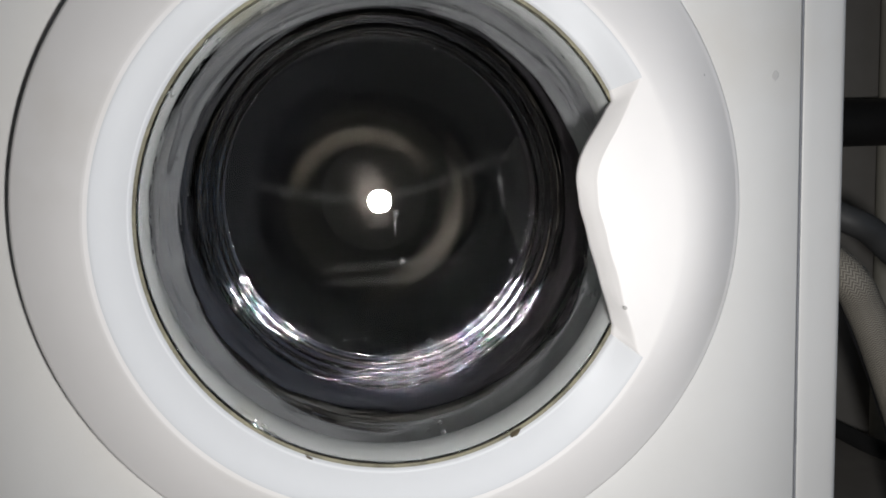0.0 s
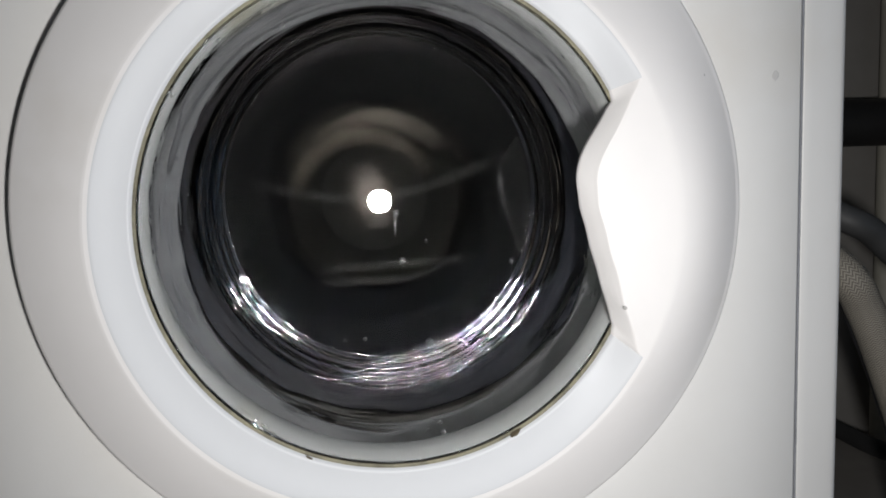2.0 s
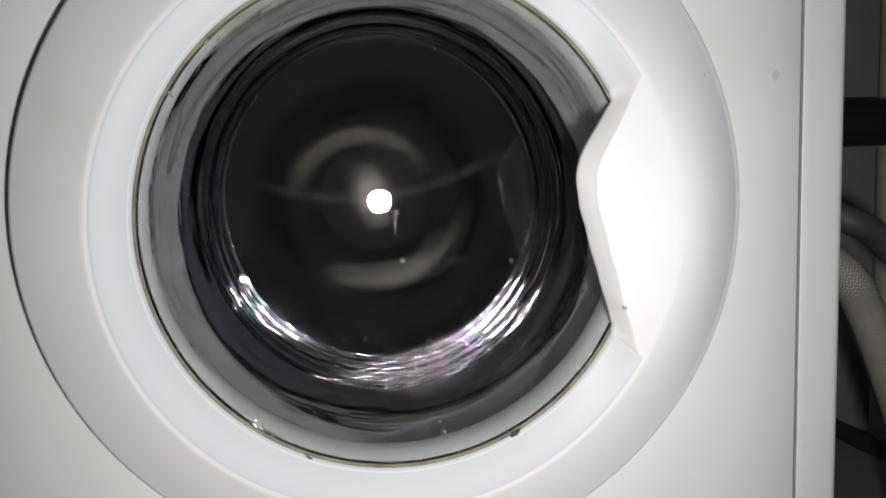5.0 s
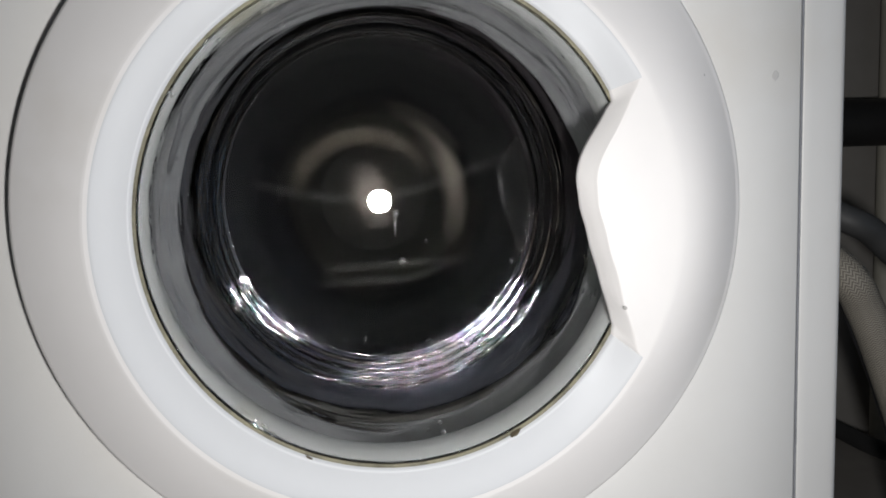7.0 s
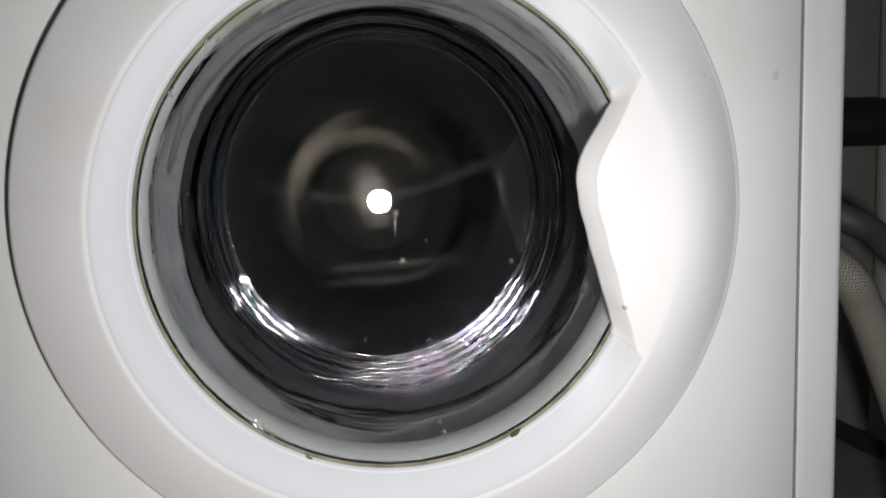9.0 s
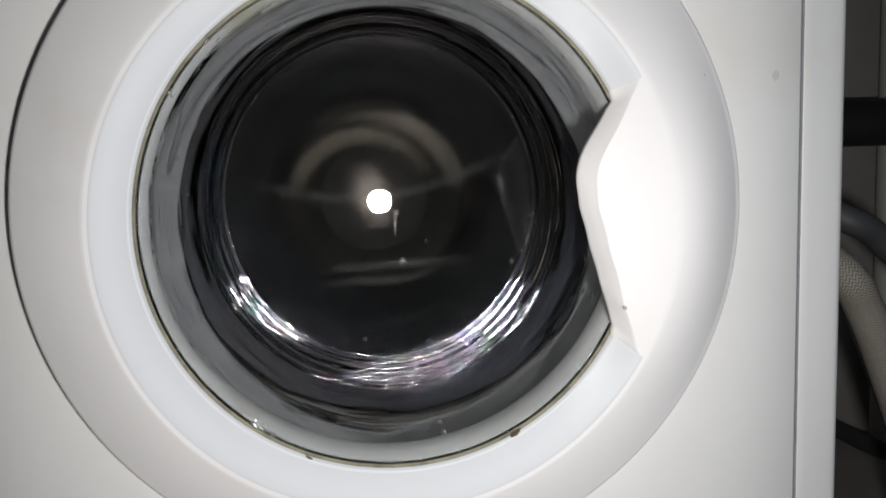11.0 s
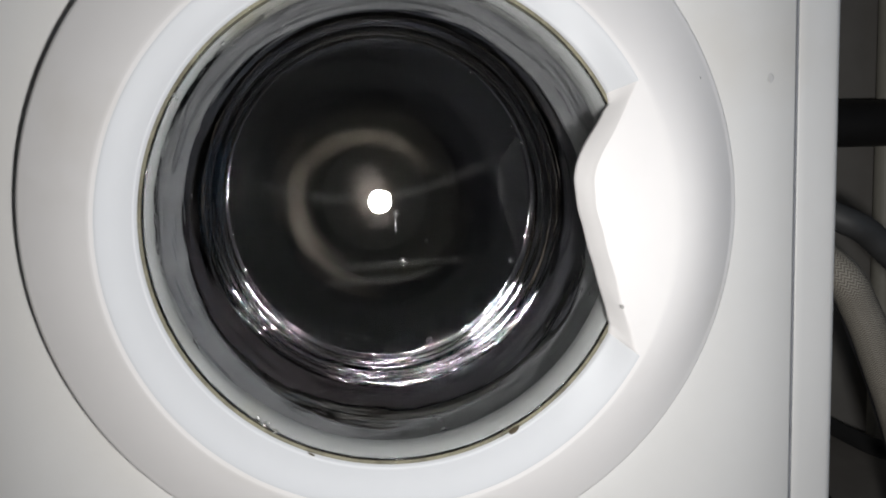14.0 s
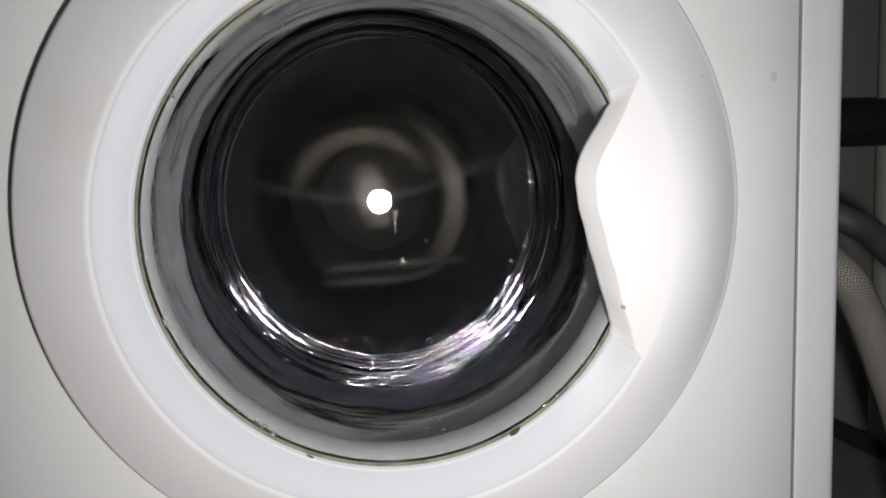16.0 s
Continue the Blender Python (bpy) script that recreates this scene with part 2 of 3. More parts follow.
def side_panel(sign):
    """A side sheet whose front edge is rolled round into a narrow strip beside the front panel."""
    prof = [(SEAM + 0.0017, 0.020), (SEAM + 0.0017, 0.0022), (SEAM + 0.0020, 0.0018), (SEAM + 0.0026, 0.0017), (0.276, 0.0026), (0.284, 0.0038), (0.292, 0.0050)]
    prof += [(HALF - 0.010 + 0.010 * math.sin(a), 0.0160 - 0.010 * math.cos(a)) for a in np.linspace(0.15, math.pi / 2, 10)]
    prof += [(HALF, 0.03), (HALF, 0.50), (HALF - 0.002, 0.50), (HALF - 0.002, 0.022)]
    rows = [[(sign * x, y, z) for x, y in prof] for z in (0.03, 0.2, 0.4, 0.6, TOP - 0.03)]
    return grid("side_panel", rows, ENAMEL)


child("side_panel", side_panel(1), machine)
child("side_panel", side_panel(-1), machine)
# dark filler added in the seam gap, its colour giving the gap's shade
for sign in (-1, 1):
    x0, x1 = sorted((sign * (SEAM + 0.0001), sign * (SEAM + 0.0016)))
    child("seam_shade_strip", box("seam_shade_strip", x0, x1, 0.0016, 0.018, 0.05, TOP - 0.131, SEAM_SHADE), machine, "thin dark strip for the shade in the seam beside the front panel")
child("top_panel", box("top_panel", -HALF, HALF, 0.0, 0.50, TOP - 0.03, TOP, ENAMEL, 0.004), machine)
child("fascia", box("fascia", -SEAM, SEAM, -0.004, 0.03, TOP - 0.129, TOP - 0.031, PLASTIC, 0.003), machine)
child("plinth", box("plinth", -SEAM, SEAM, 0.004, 0.03, 0.0, 0.048, PLASTIC, 0.003), machine)
child("back_panel", box("back_panel", -HALF + 0.003, HALF - 0.003, 0.498, 0.5, 0.0, TOP - 0.031, ENAMEL), machine)
child("base_tray", box("base_tray", -HALF + 0.003, HALF - 0.003, 0.032, 0.497, 0.0, 0.02, BLACK_PIPE), machine)

# ---- the door: a domed plastic ring whose crest runs inward as the handle ----
OUT_C, OUT_R = (-0.0010, 0.4210), 0.2155
CREST_C, CREST_R = (-0.0028, 0.4156), 0.1638
RIM_C, RIM_R = (-0.0018, 0.4187), 0.1442
LIP_DEG = (-29.8, -27.8, -19.9, -9.7, 2.3, 12.1, 18.2, 22.7, 27.3, 29.7)
LIP_R = (0.1442, 0.1423, 0.1262, 0.1134, 0.1059, 0.1062, 0.1125, 0.1242, 0.1425, 0.1442)
EDGE_DEG = (-29.8, -20.7, -8.7, 3.7, 13.1, 18.3, 23.6, 27.4, 29.7)
EDGE_R = (0.1593, 0.1374, 0.122, 0.1144, 0.1163, 0.1239, 0.1397, 0.1521, 0.1613)


def eased(x, xs, ys):
    """A soft curve through a few values."""
    return sum(float(np.interp(x + d, xs, ys)) * w for d, w in ((-3, 1), (-1.5, 2), (0, 3), (1.5, 2), (3, 1))) / 9 if xs[0] + 3 < x < xs[-1] - 3 else float(np.interp(x, xs, ys))


def shallow(x, y, z, weight=1.0):
    """The relief of the door, pressed flatter towards the panel along the sight line."""
    around = abs(math.degrees(math.atan2(z - CREST_C[1], x - CREST_C[0])))
    keep = 0.70 + 0.15 * (0.5 + 0.5 * math.cos(math.pi * min(around, 60) / 60))
    low = y if y > -0.0100 else -0.0100 + (y + 0.0100) * 1.27 if y > -0.021 else -0.0240 + (y + 0.021) * keep
    low = y + (low - y) * weight
    k = (low - EYE.y) / (y - EYE.y)
    return (EYE.x + (x - EYE.x) * k, low, EYE.z + (z - EYE.z) * k)


def door_profile(deg):
    """Points across the ring at this angle, from the foot outside to the foot inside."""
    d = (deg + 180) % 360 - 180
    grip = LIP_DEG[0] <= d <= LIP_DEG[-1]
    lift = 0.0
    if grip:
        u = (d - LIP_DEG[0]) / (LIP_DEG[-1] - LIP_DEG[0])
        lift = math.sin(math.pi * u) ** 0.7
    swell = 0.5 + 0.5 * math.cos(math.pi * min(abs(d), 60) / 60)
    brow_r = CREST_R * (1 - 0.026 * swell) + 0.002
    crest_r = min(eased(d, EDGE_DEG, EDGE_R), brow_r - 0.002) if grip else brow_r - 0.002
    rim_r = eased(d, LIP_DEG, LIP_R) if grip else RIM_R
    crest_y, rim_y = -0.0453 - 0.0125 * swell, -0.0365 - 0.003 * lift
    droop = 0.0060 / 0.052 ** 2
    edge_y = crest_y + droop * (brow_r - crest_r) ** 2
    c, s = math.cos(radians(d)), math.sin(radians(d))

    def at(k, r, y):
        # k: 0 the outer circle, 1 the crest, 2 the rim
        if k <= 1:
            cx, cz = (OUT_C[i] * (1 - k) + CREST_C[i] * k for i in (0, 1))
        else:
            cx, cz = (CREST_C[i] * (2 - k) + RIM_C[i] * (k - 1) for i in (0, 1))
        return shallow(cx + r * c, y, cz + r * s, min(1.0, max(0.0, 2 - k)))

    pts = [at(0, OUT_R - 0.004, 0.004), at(0, OUT_R + 0.0005, -0.0015), at(0, OUT_R, -0.006), at(0, OUT_R, -0.0165)]
    for i in range(1, 9):
        g = i / 8 * math.pi / 2.35
        pts.append(at(0, OUT_R - 0.0045 * (1 - math.cos(g)), -0.0165 - 0.0045 * math.sin(g)))
    r0, y0 = OUT_R - 0.0045 * (1 - math.cos(math.pi / 2.35)), -0.0165 - 0.0045 * math.sin(math.pi / 2.35)
    flat = 0.85 - 0.60 * swell
    for i in range(1, 19):
        t = i / 19
        pts.append(at(t, r0 + (brow_r - r0) * t, y0 + (crest_y - y0) * (flat * t + (1 - flat) * math.sin(t * math.pi / 2))))
    for i in range(13):
        r = brow_r + (crest_r - brow_r) * i / 12
        pts.append(at(1, r, crest_y + droop * (brow_r - r) ** 2))
    soft = 0.0018 - 0.0004 * lift
    for i in range(1, 6):
        t = i / 5
        pts.append(at(1 + 0.1 * t, crest_r - soft * t, edge_y + soft * (0.25 + 0.25 * t) * t + soft * 0.9 * lift * t * t))
    edge_r, edge_y = crest_r - soft, edge_y + soft * 0.5 + soft * 0.9 * lift
    for i in range(1, 7):
        t = i / 7
        pts.append(at(1.1 + 0.9 * t, edge_r * (1 - t) + rim_r * t, edge_y * (1 - t) + rim_y * t + 0.0012 * (1 - lift) * math.sin(math.pi * t)))
    pts += [at(2, rim_r - 0.0002, rim_y), at(2, rim_r + 0.0002, rim_y + 0.002)]
    # behind the lip, back to the seat of the glass
    pts += [at(2, rim_r + 0.004 * lift + 0.0004, rim_y + 0.003 + 0.012 * lift), at(2, max(rim_r, RIM_R) * lift + rim_r * (1 - lift) + 0.003, -0.031), at(2, RIM_R + 0.008, -0.027)]
    return pts


BROW = 31  # points across the ring up to its crest


def door_band(name, d0, d1, steps, mat, first=0, last=None):
    rows = [door_profile(d0 + (d1 - d0) * i / steps)[first:last] for i in range(steps + 1)]
    return grid(name, rows, mat, closed=False)


door = child("door", door_band("door", 29.7, 330.2, 300, PLASTIC, 0, BROW + 13), machine, "round white plastic door with a thick glass bowl")
child("inner_bezel", door_band("inner_bezel", 29.7, 330.2, 300, BEZEL, BROW + 12), door, "bluish white plastic bezel sloping in to the glass")
child("handle", door_band("handle", -29.8, 29.7, 90, PLASTIC), door, "white moulded grip over the glass edge")
child("seal_line", lathe("seal_line", [(RIM_R - 0.0018, -0.0344), (RIM_R - 0.0015, -0.0348), (RIM_R - 0.0011, -0.0350), (RIM_R - 0.0008, -0.0348), (RIM_R - 0.0005, -0.0354), (RIM_R - 0.0001, -0.0358), (RIM_R + 0.0004, -0.0356), (RIM_R + 0.0004, -0.029), (RIM_R - 0.0006, -0.029)], SEAL, RIM_C, loop=True), door, "grimy dark sealing line round the glass")
child("glass_seat", lathe("glass_seat", [(RIM_R + 0.006, -0.0275), (RIM_R + 0.0005, -0.0284), (0.1440, -0.0276), (0.1430, -0.0235), (0.1418, -0.0180), (0.1414, -0.0110), (0.1418, -0.0040), (0.1430, 0.0010), (0.1460, 0.0050), (0.1500, 0.0060), (0.153, 0.002), (0.152, -0.018)], SEAT, RIM_C), door, "grey plastic seat behind the glass rim")
END_C = (-0.0045, 0.4285)


def bowl_center(e):
    return tuple(RIM_C[i] * (1 - e) + END_C[i] * e for i in (0, 1))


def glass_bowl():
    """One thick shell: flange, sloping side, moulded terraces near the foot and a nearly flat end; front and back skins."""
    rim = RIM_R - 0.0009

    def close(pts, foot, depth, rad):
        pts.append((foot + 0.00302, None, depth - 0.0025 - rad, 0.80))
        for i in range(0, 11):
            g = i / 10 * math.pi / 2
            pts.append((foot + 0.003 - rad + rad * math.cos(g), None, depth - 0.002 - rad + rad * math.sin(g), 0.80 + 0.2 * i / 10))
        r0, y0 = pts[-1][0], pts[-1][2]
        pts.append((r0 - 0.0005, None, y0 + 0.00002, 1.0))
        for i in range(1, 10):
            t = i / 10
            pts.append((r0 * (1 - t), None, y0 + 0.0024 * (1 - (1 - t) ** 2), 1.0))
        pts.append((0.0004, None, y0 + 0.0024, 1.0))
        return pts

    def front():
        pts = [(rim, None, -0.0335, 0.0), (rim - 0.0004, None, -0.0339, 0.01), (rim - 0.0010, None, -0.0341, 0.02), (rim - 0.0016, None, -0.0339, 0.03), (rim - 0.0021, None, -0.0333, 0.04), (rim - 0.0024, None, -0.0322, 0.05)]
        a, b = Vector((rim - 0.0027, -0.0305)), Vector((0.1262, 0.0480))
        for i in range(1, 15):
            q = a.lerp(b, i / 14)
            pts.append((q.x, None, q.y, 0.05 + 0.50 * i / 14))
        r, y = b
        line = lambda v: 0.1262 + (0.1140 - 0.1262) * (v - 0.048) / 0.037
        for k in range(4):
            for dr, dy in ((0.0001, 0.0024), (0.0001, 0.0033), (0.0001, 0.0028)):
                r, y = r - dr, y + dy
                pts.append((line(y), r, y, 0.55 + 0.25 * (y - 0.048) / 0.037))
            for i in range(1, 13):
                t = i / 12
                rr, yy = r - 0.0027 * (3 * t * t - 2 * t ** 3), y + 0.00055 * t
                pts.append((line(yy), rr, yy, 0.55 + 0.25 * (yy - 0.048) / 0.037))
            r, y = r - 0.0027, y + 0.00055
        return close(pts, 0.1110, 0.0945, 0.0020)

    def back():
        pts = [(rim, None, -0.0325, 0.0), (rim - 0.0003, None, -0.0315, 0.01), (rim - 0.0006, None, -0.0300, 0.02), (rim - 0.0013, None, -0.0270, 0.04), (rim - 0.0020, None, -0.0250, 0.05)]
        a, b = Vector((rim - 0.0022, -0.0230)), Vector((0.1195, 0.0900))
        for i in range(1, 25):
            q = a.lerp(b, i / 24)
            pts.append((q.x + 0.0008 * math.sin(i / 24 * 9), None, q.y, 0.05 + 0.75 * i / 24))
        return close(pts, 0.1165, 0.1000, 0.005)

    n, rows, uvs = 480, [], []
    for r, stair, y, e in back()[::-1] + front():
        cx, cz = bowl_center(e)
        row = []
        for j in range(n):
            a = 2 * math.pi * j / n
            ro = r
            if stair is not None:
                # the terraces are deepest below and fade out above, unevenly
                w = 0.12 + 0.80 * max(0.0, math.cos((((a + 1.68 + math.pi) % (2 * math.pi)) - math.pi) / 1.02)) ** 0.9
                w *= 1 + 0.34 * noise.noise((2.2 * math.cos(a), 2.2 * math.sin(a), y * 90)) + 0.15 * noise.noise((9 * math.cos(a), 9 * math.sin(a), y * 60 + 7))
                ro = r + (stair - r) * min(1.15, w)
            uvs.append((abs(j / n - 0.5) * 2, e))
            row.append((cx + ro * math.cos(a), y, cz + ro * (1 + 0.05 * e) * math.sin(a)))
        rows.append(row)
    return grid("glass_bowl", rows, GLASS, uvs=uvs)


bowl = child("glass_bowl", glass_bowl(), door, "thick clear pressed glass bowl with wavy sides")
bowl.visible_shadow = False


def door_gasket():
    """Folded bellows, sagging a little towards the drum."""
    rows = []
    for r, y in ((0.188, 0.012), (0.172, -0.003), (0.162, -0.006), (0.1565, 0.002), (0.1560, 0.014), (0.158, 0.022), (0.164, 0.028), (0.165, 0.034), (0.160, 0.039), (0.1555, 0.043), (0.1550, 0.048),
                 (0.158, 0.053), (0.157, 0.058), (0.1520, 0.061), (0.1500, 0.066), (0.1520, 0.071), (0.160, 0.073), (0.172, 0.075), (0.190, 0.060)):
        sag = 0.009 * min(1.0, max(0.0, (y - 0.02) / 0.03))
        rows.append([(AX + r * math.cos(2 * math.pi * k / 160), y, AZ - sag + r * math.sin(2 * math.pi * k / 160)) for k in range(160)])
    return grid("door_gasket", rows, BELLOWS, loop_rows=True)


child("door_gasket", door_gasket(), machine, "folded grey rubber bellows round the opening")

# ---- the spinning drum ----
drum = child("drum", lathe("drum", [(0.166, 0.092), (0.1635, 0.088), (0.166, 0.084), (0.176, 0.084), (0.225, 0.094), (0.236, 0.104), (0.2365, 0.390), (0.228, 0.400), (0.236, 0.405), (0.240, 0.39), (0.240, 0.10), (0.228, 0.089), (0.176, 0.078), (0.164, 0.080), (0.160, 0.088), (0.166, 0.095)], STEEL, (0, 0)), machine, "polished steel drum")
drum.location = (AX, 0, AZ)
plate = child("back_plate", lathe("back_plate", [(0.230, 0.401), (0.215, 0.400), (0.150, 0.397), (0.095, 0.396), (0.080, 0.3955), (0.066, 0.3940), (0.0602, 0.3928)], PLATE, (0, 0)), drum, "back plate darkened to near black")
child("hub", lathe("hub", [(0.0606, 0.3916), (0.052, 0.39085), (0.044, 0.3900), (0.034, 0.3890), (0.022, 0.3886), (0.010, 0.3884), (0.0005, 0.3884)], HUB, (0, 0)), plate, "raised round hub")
lifter_rows = []
for i in range(9):
    y = 0.16 + 0.20 * i / 8
    k = math.sin(math.pi * (i + 0.6) / 9.2) ** 0.5
    lifter_rows.append([(x * (0.6 + 0.4 * k), y, -0.236 + h * k) for x, h in ((-0.03, 0.0), (-0.022, 0.02), (-0.012, 0.042), (0, 0.048), (0.012, 0.042), (0.022, 0.02), (0.03, 0.0))])
for k in range(3):
    ob = child("lifter", grid("lifter", lifter_rows, STEEL, closed=False) if not k else lifter_mesh, drum)
    lifter_mesh = ob.data
    ob.rotation_euler = (0, radians(120 * k + 20), 0)


def garment(a0, a1, r_in, y0, y1, mat, label, seed):
    """A wet garment pressed by the spin against the drum: a lumpy, folded arc with tapering ends."""
    n, k = 72, 36
    rows, mid = [], (y0 + y1) / 2
    for i in range(n + 1):
        t = i / n
        a = radians(a0 + (a1 - a0) * t)
        cap = max(0.02, math.sin(math.pi * t)) ** 0.35
        row = []
        for j in range(k):
            g = 2 * math.pi * j / k
            cr, cy = math.cos(g), math.sin(g)
            cr, cy = math.copysign(abs(cr) ** 0.7, cr), math.copysign(abs(cy) ** 0.7, cy)
            half = (0.233 - r_in) / 2
            q = Vector((4.5 * a + seed, 2.2 * cr + seed, 2.2 * cy))
            fold = noise.noise(q) * 0.018 + noise.noise(q * 2.7) * 0.009 + noise.noise(q * 6.5) * 0.003
            r = 0.233 - half + half * cr * (1 if cr > 0 else cap) + fold * (0.25 if cr > 0.5 else 1)
            r = min(r, 0.2345)
            y = mid + (y1 - y0) / 2 * cy * (0.5 + 0.5 * cap) + fold * 0.6
            row.append((r * math.cos(a), min(max(y, 0.102), 0.378), r * math.sin(a)))
        rows.append(row)
    me = grid("garment", rows, mat)
    bm = bmesh.new()
    bm.from_mesh(me)
    edges = [e for e in bm.edges if e.is_boundary]
    bmesh.ops.holes_fill(bm, edges=edges, sides=0)
    for f in bm.faces:
        f.smooth = True
    bm.to_mesh(me)
    bm.free()
    ob = tagged(new("garment", me), label, "garment", "laundry in the drum")
    ob.location = (AX, 0, AZ)
    return ob


laundry = [
    garment(-48, 48, 0.080, 0.335, 0.377, TAUPE_CLOTH, "wet taupe garment pressed against the spinning drum", 1.0),
    garment(-60, 62, 0.091, 0.27, 0.345, BLACK_CLOTH, "wet black garment pressed against the spinning drum", 25.0),
    garment(40, 135, 0.094, 0.26, 0.375, BLACK_CLOTH, "wet black garment pressed against the spinning drum", 4.0),
    garment(125, 235, 0.090, 0.26, 0.375, NAVY_CLOTH, "wet dark navy garment pressed against the spinning drum", 7.0),
    garment(225, 315, 0.096, 0.26, 0.375, BLACK_CLOTH, "wet black garment pressed against the spinning drum", 11.0),
    garment(-40, 75, 0.138, 0.104, 0.25, BROWN_CLOTH, "wet dark brown garment at the drum's mouth", 14.0),
    garment(70, 200, 0.142, 0.104, 0.22, GREY_CLOTH, "wet charcoal garment at the drum's mouth", 17.0),
    garment(195, 325, 0.140, 0.104, 0.22, BLUE_CLOTH, "wet dark navy garment at the drum's mouth", 21.0),
]

# ---- water, pale lines, painted lamp glow and dirt ----
WATER = material("water", (0.98, 0.99, 1.0), 0.14, spread=0.0)
WATER.node_tree.nodes["Principled BSDF"].inputs["Transmission Weight"].default_value = 1.0
WATER.node_tree.nodes["Principled BSDF"].inputs["IOR"].default_value = 1.33
RUST = material("rust", (0.60, 0.36, 0.16), 0.7, spread=0.3, scale=80)
DIRT = material("grey_dirt", (0.40, 0.39, 0.38), 0.8, spread=0.3, scale=80)
SMUDGE = material("enamel_smudge", (0.52, 0.51, 0.50), 0.5, spread=0.08, scale=80)
GRIME = material("brown_grime", (0.10, 0.08, 0.05), 0.8, spread=0.4, scale=80)


def blob(name, place, normal, size, flat, mat, stretch=1.0, seed=0.0):
    """A small uneven cap lying on a surface, half sunk in it."""
    bm = bmesh.new()
    bmesh.ops.create_icosphere(bm, subdivisions=3, radius=1)
    for v in bm.verts:
        v.co *= 1 + 0.25 * noise.noise(v.co * 1.6 + Vector((seed, seed, 0)))
    m = Matrix.Translation(place) @ Vector(normal).to_track_quat("Z", "Y").to_matrix().to_4x4() @ Matrix.Diagonal((size, size * stretch, flat, 1))
    bmesh.ops.transform(bm, matrix=m, verts=bm.verts)
    for f in bm.faces:
        f.smooth = True
    me = bpy.data.meshes.new(name)
    bm.to_mesh(me)
    bm.free()
    me.materials.append(mat)
    return me


# each drop: where it clings, which way it faces, its radius
DROPS = ((-0.0826, -0.0322, 0.3034, 0.55, -0.28, 0.79, 0.0019),
         (-0.0872, -0.0322, 0.3067, 0.58, -0.28, 0.77, 0.0015),
         (-0.0779, -0.0340, 0.2989, 0.17, -0.95, 0.26, 0.0013),
         (0.0229, 0.0012, 0.2871, -0.19, -0.20, 0.96, 0.0017),
         (0.0239, -0.0105, 0.2848, -0.19, -0.20, 0.96, 0.0016),
         (0.0146, -0.0046, 0.2846, -0.12, -0.20, 0.97, 0.0012),
         (0.0200, 0.0073, 0.2879, -0.16, -0.20, 0.97, 0.0012),
         (0.1201, 0.0055, 0.3667, -0.90, -0.21, 0.39, 0.0014),
         (0.1220, -0.0045, 0.3656, -0.90, -0.21, 0.39, 0.0010),
         (-0.0959, -0.0241, 0.5231, 0.67, -0.10, -0.73, 0.0014),
         (-0.1216, -0.0299, 0.4931, 0.84, -0.13, -0.52, 0.0013),
         (-0.1306, 0.0096, 0.4594, 0.95, -0.15, -0.27, 0.0012),
         (-0.0643, 0.0212, 0.5404, 0.48, -0.09, -0.87, 0.0016),
         (-0.0680, 0.0232, 0.5381, 0.50, -0.09, -0.86, 0.0012),
         (0.0426, 0.0134, 0.5485, -0.34, -0.10, -0.93, 0.0015),
         (0.0485, 0.0148, 0.5461, -0.39, -0.10, -0.91, 0.0012),
         (0.1013, -0.0179, 0.5123, -0.74, -0.13, -0.66, 0.0012),
         (-0.1309, 0.0354, 0.4370, 0.98, -0.16, -0.09, 0.0010),
         (0.0054, 0.0949, 0.4169, -0.00, -1.00, 0.00, 0.0017),
         (0.0091, 0.0945, 0.3807, -0.01, -1.00, 0.02, 0.0019),
         (0.0273, 0.0926, 0.3188, -0.01, -1.00, 0.04, 0.0017),
         (0.0275, 0.0945, 0.3953, -0.01, -1.00, 0.01, 0.0009),
         (-0.0207, 0.0929, 0.3233, 0.01, -1.00, 0.04, 0.0010),
         (-0.0632, 0.0915, 0.3257, 0.41, -0.64, 0.65, 0.0011),
         (0.0920, 0.0927, 0.3776, -0.04, -1.00, 0.02, 0.0011),
         (0.0049, 0.0948, 0.4047, -0.00, -1.00, 0.01, 0.0009),
         (-0.0363, 0.0928, 0.3234, 0.01, -1.00, 0.04, 0.0008))
for k, (x, y, z, nx, ny, nz, size) in enumerate(DROPS):
    ob = tagged(new("water_drop", blob("water_drop", (x, y, z), (nx, ny, nz), size * (1.5 if ny < -0.5 else 1.0), size * (0.5 if ny < -0.5 else 0.9), WATER, 1.15, k)), "small clear water drop clinging to the glass bowl", "water drop", "drops on the glass")
    ob.visible_shadow = False

trail = tagged(new("water_trail", blob("water_trail", (0.0046, 0.0944, 0.4080), (0, -1, 0), 0.0007, 0.0004, WATER, 12.0, 2.0)), "thin clear water trail running down the glass", "water drop", "drops on the glass")
trail.visible_shadow = False


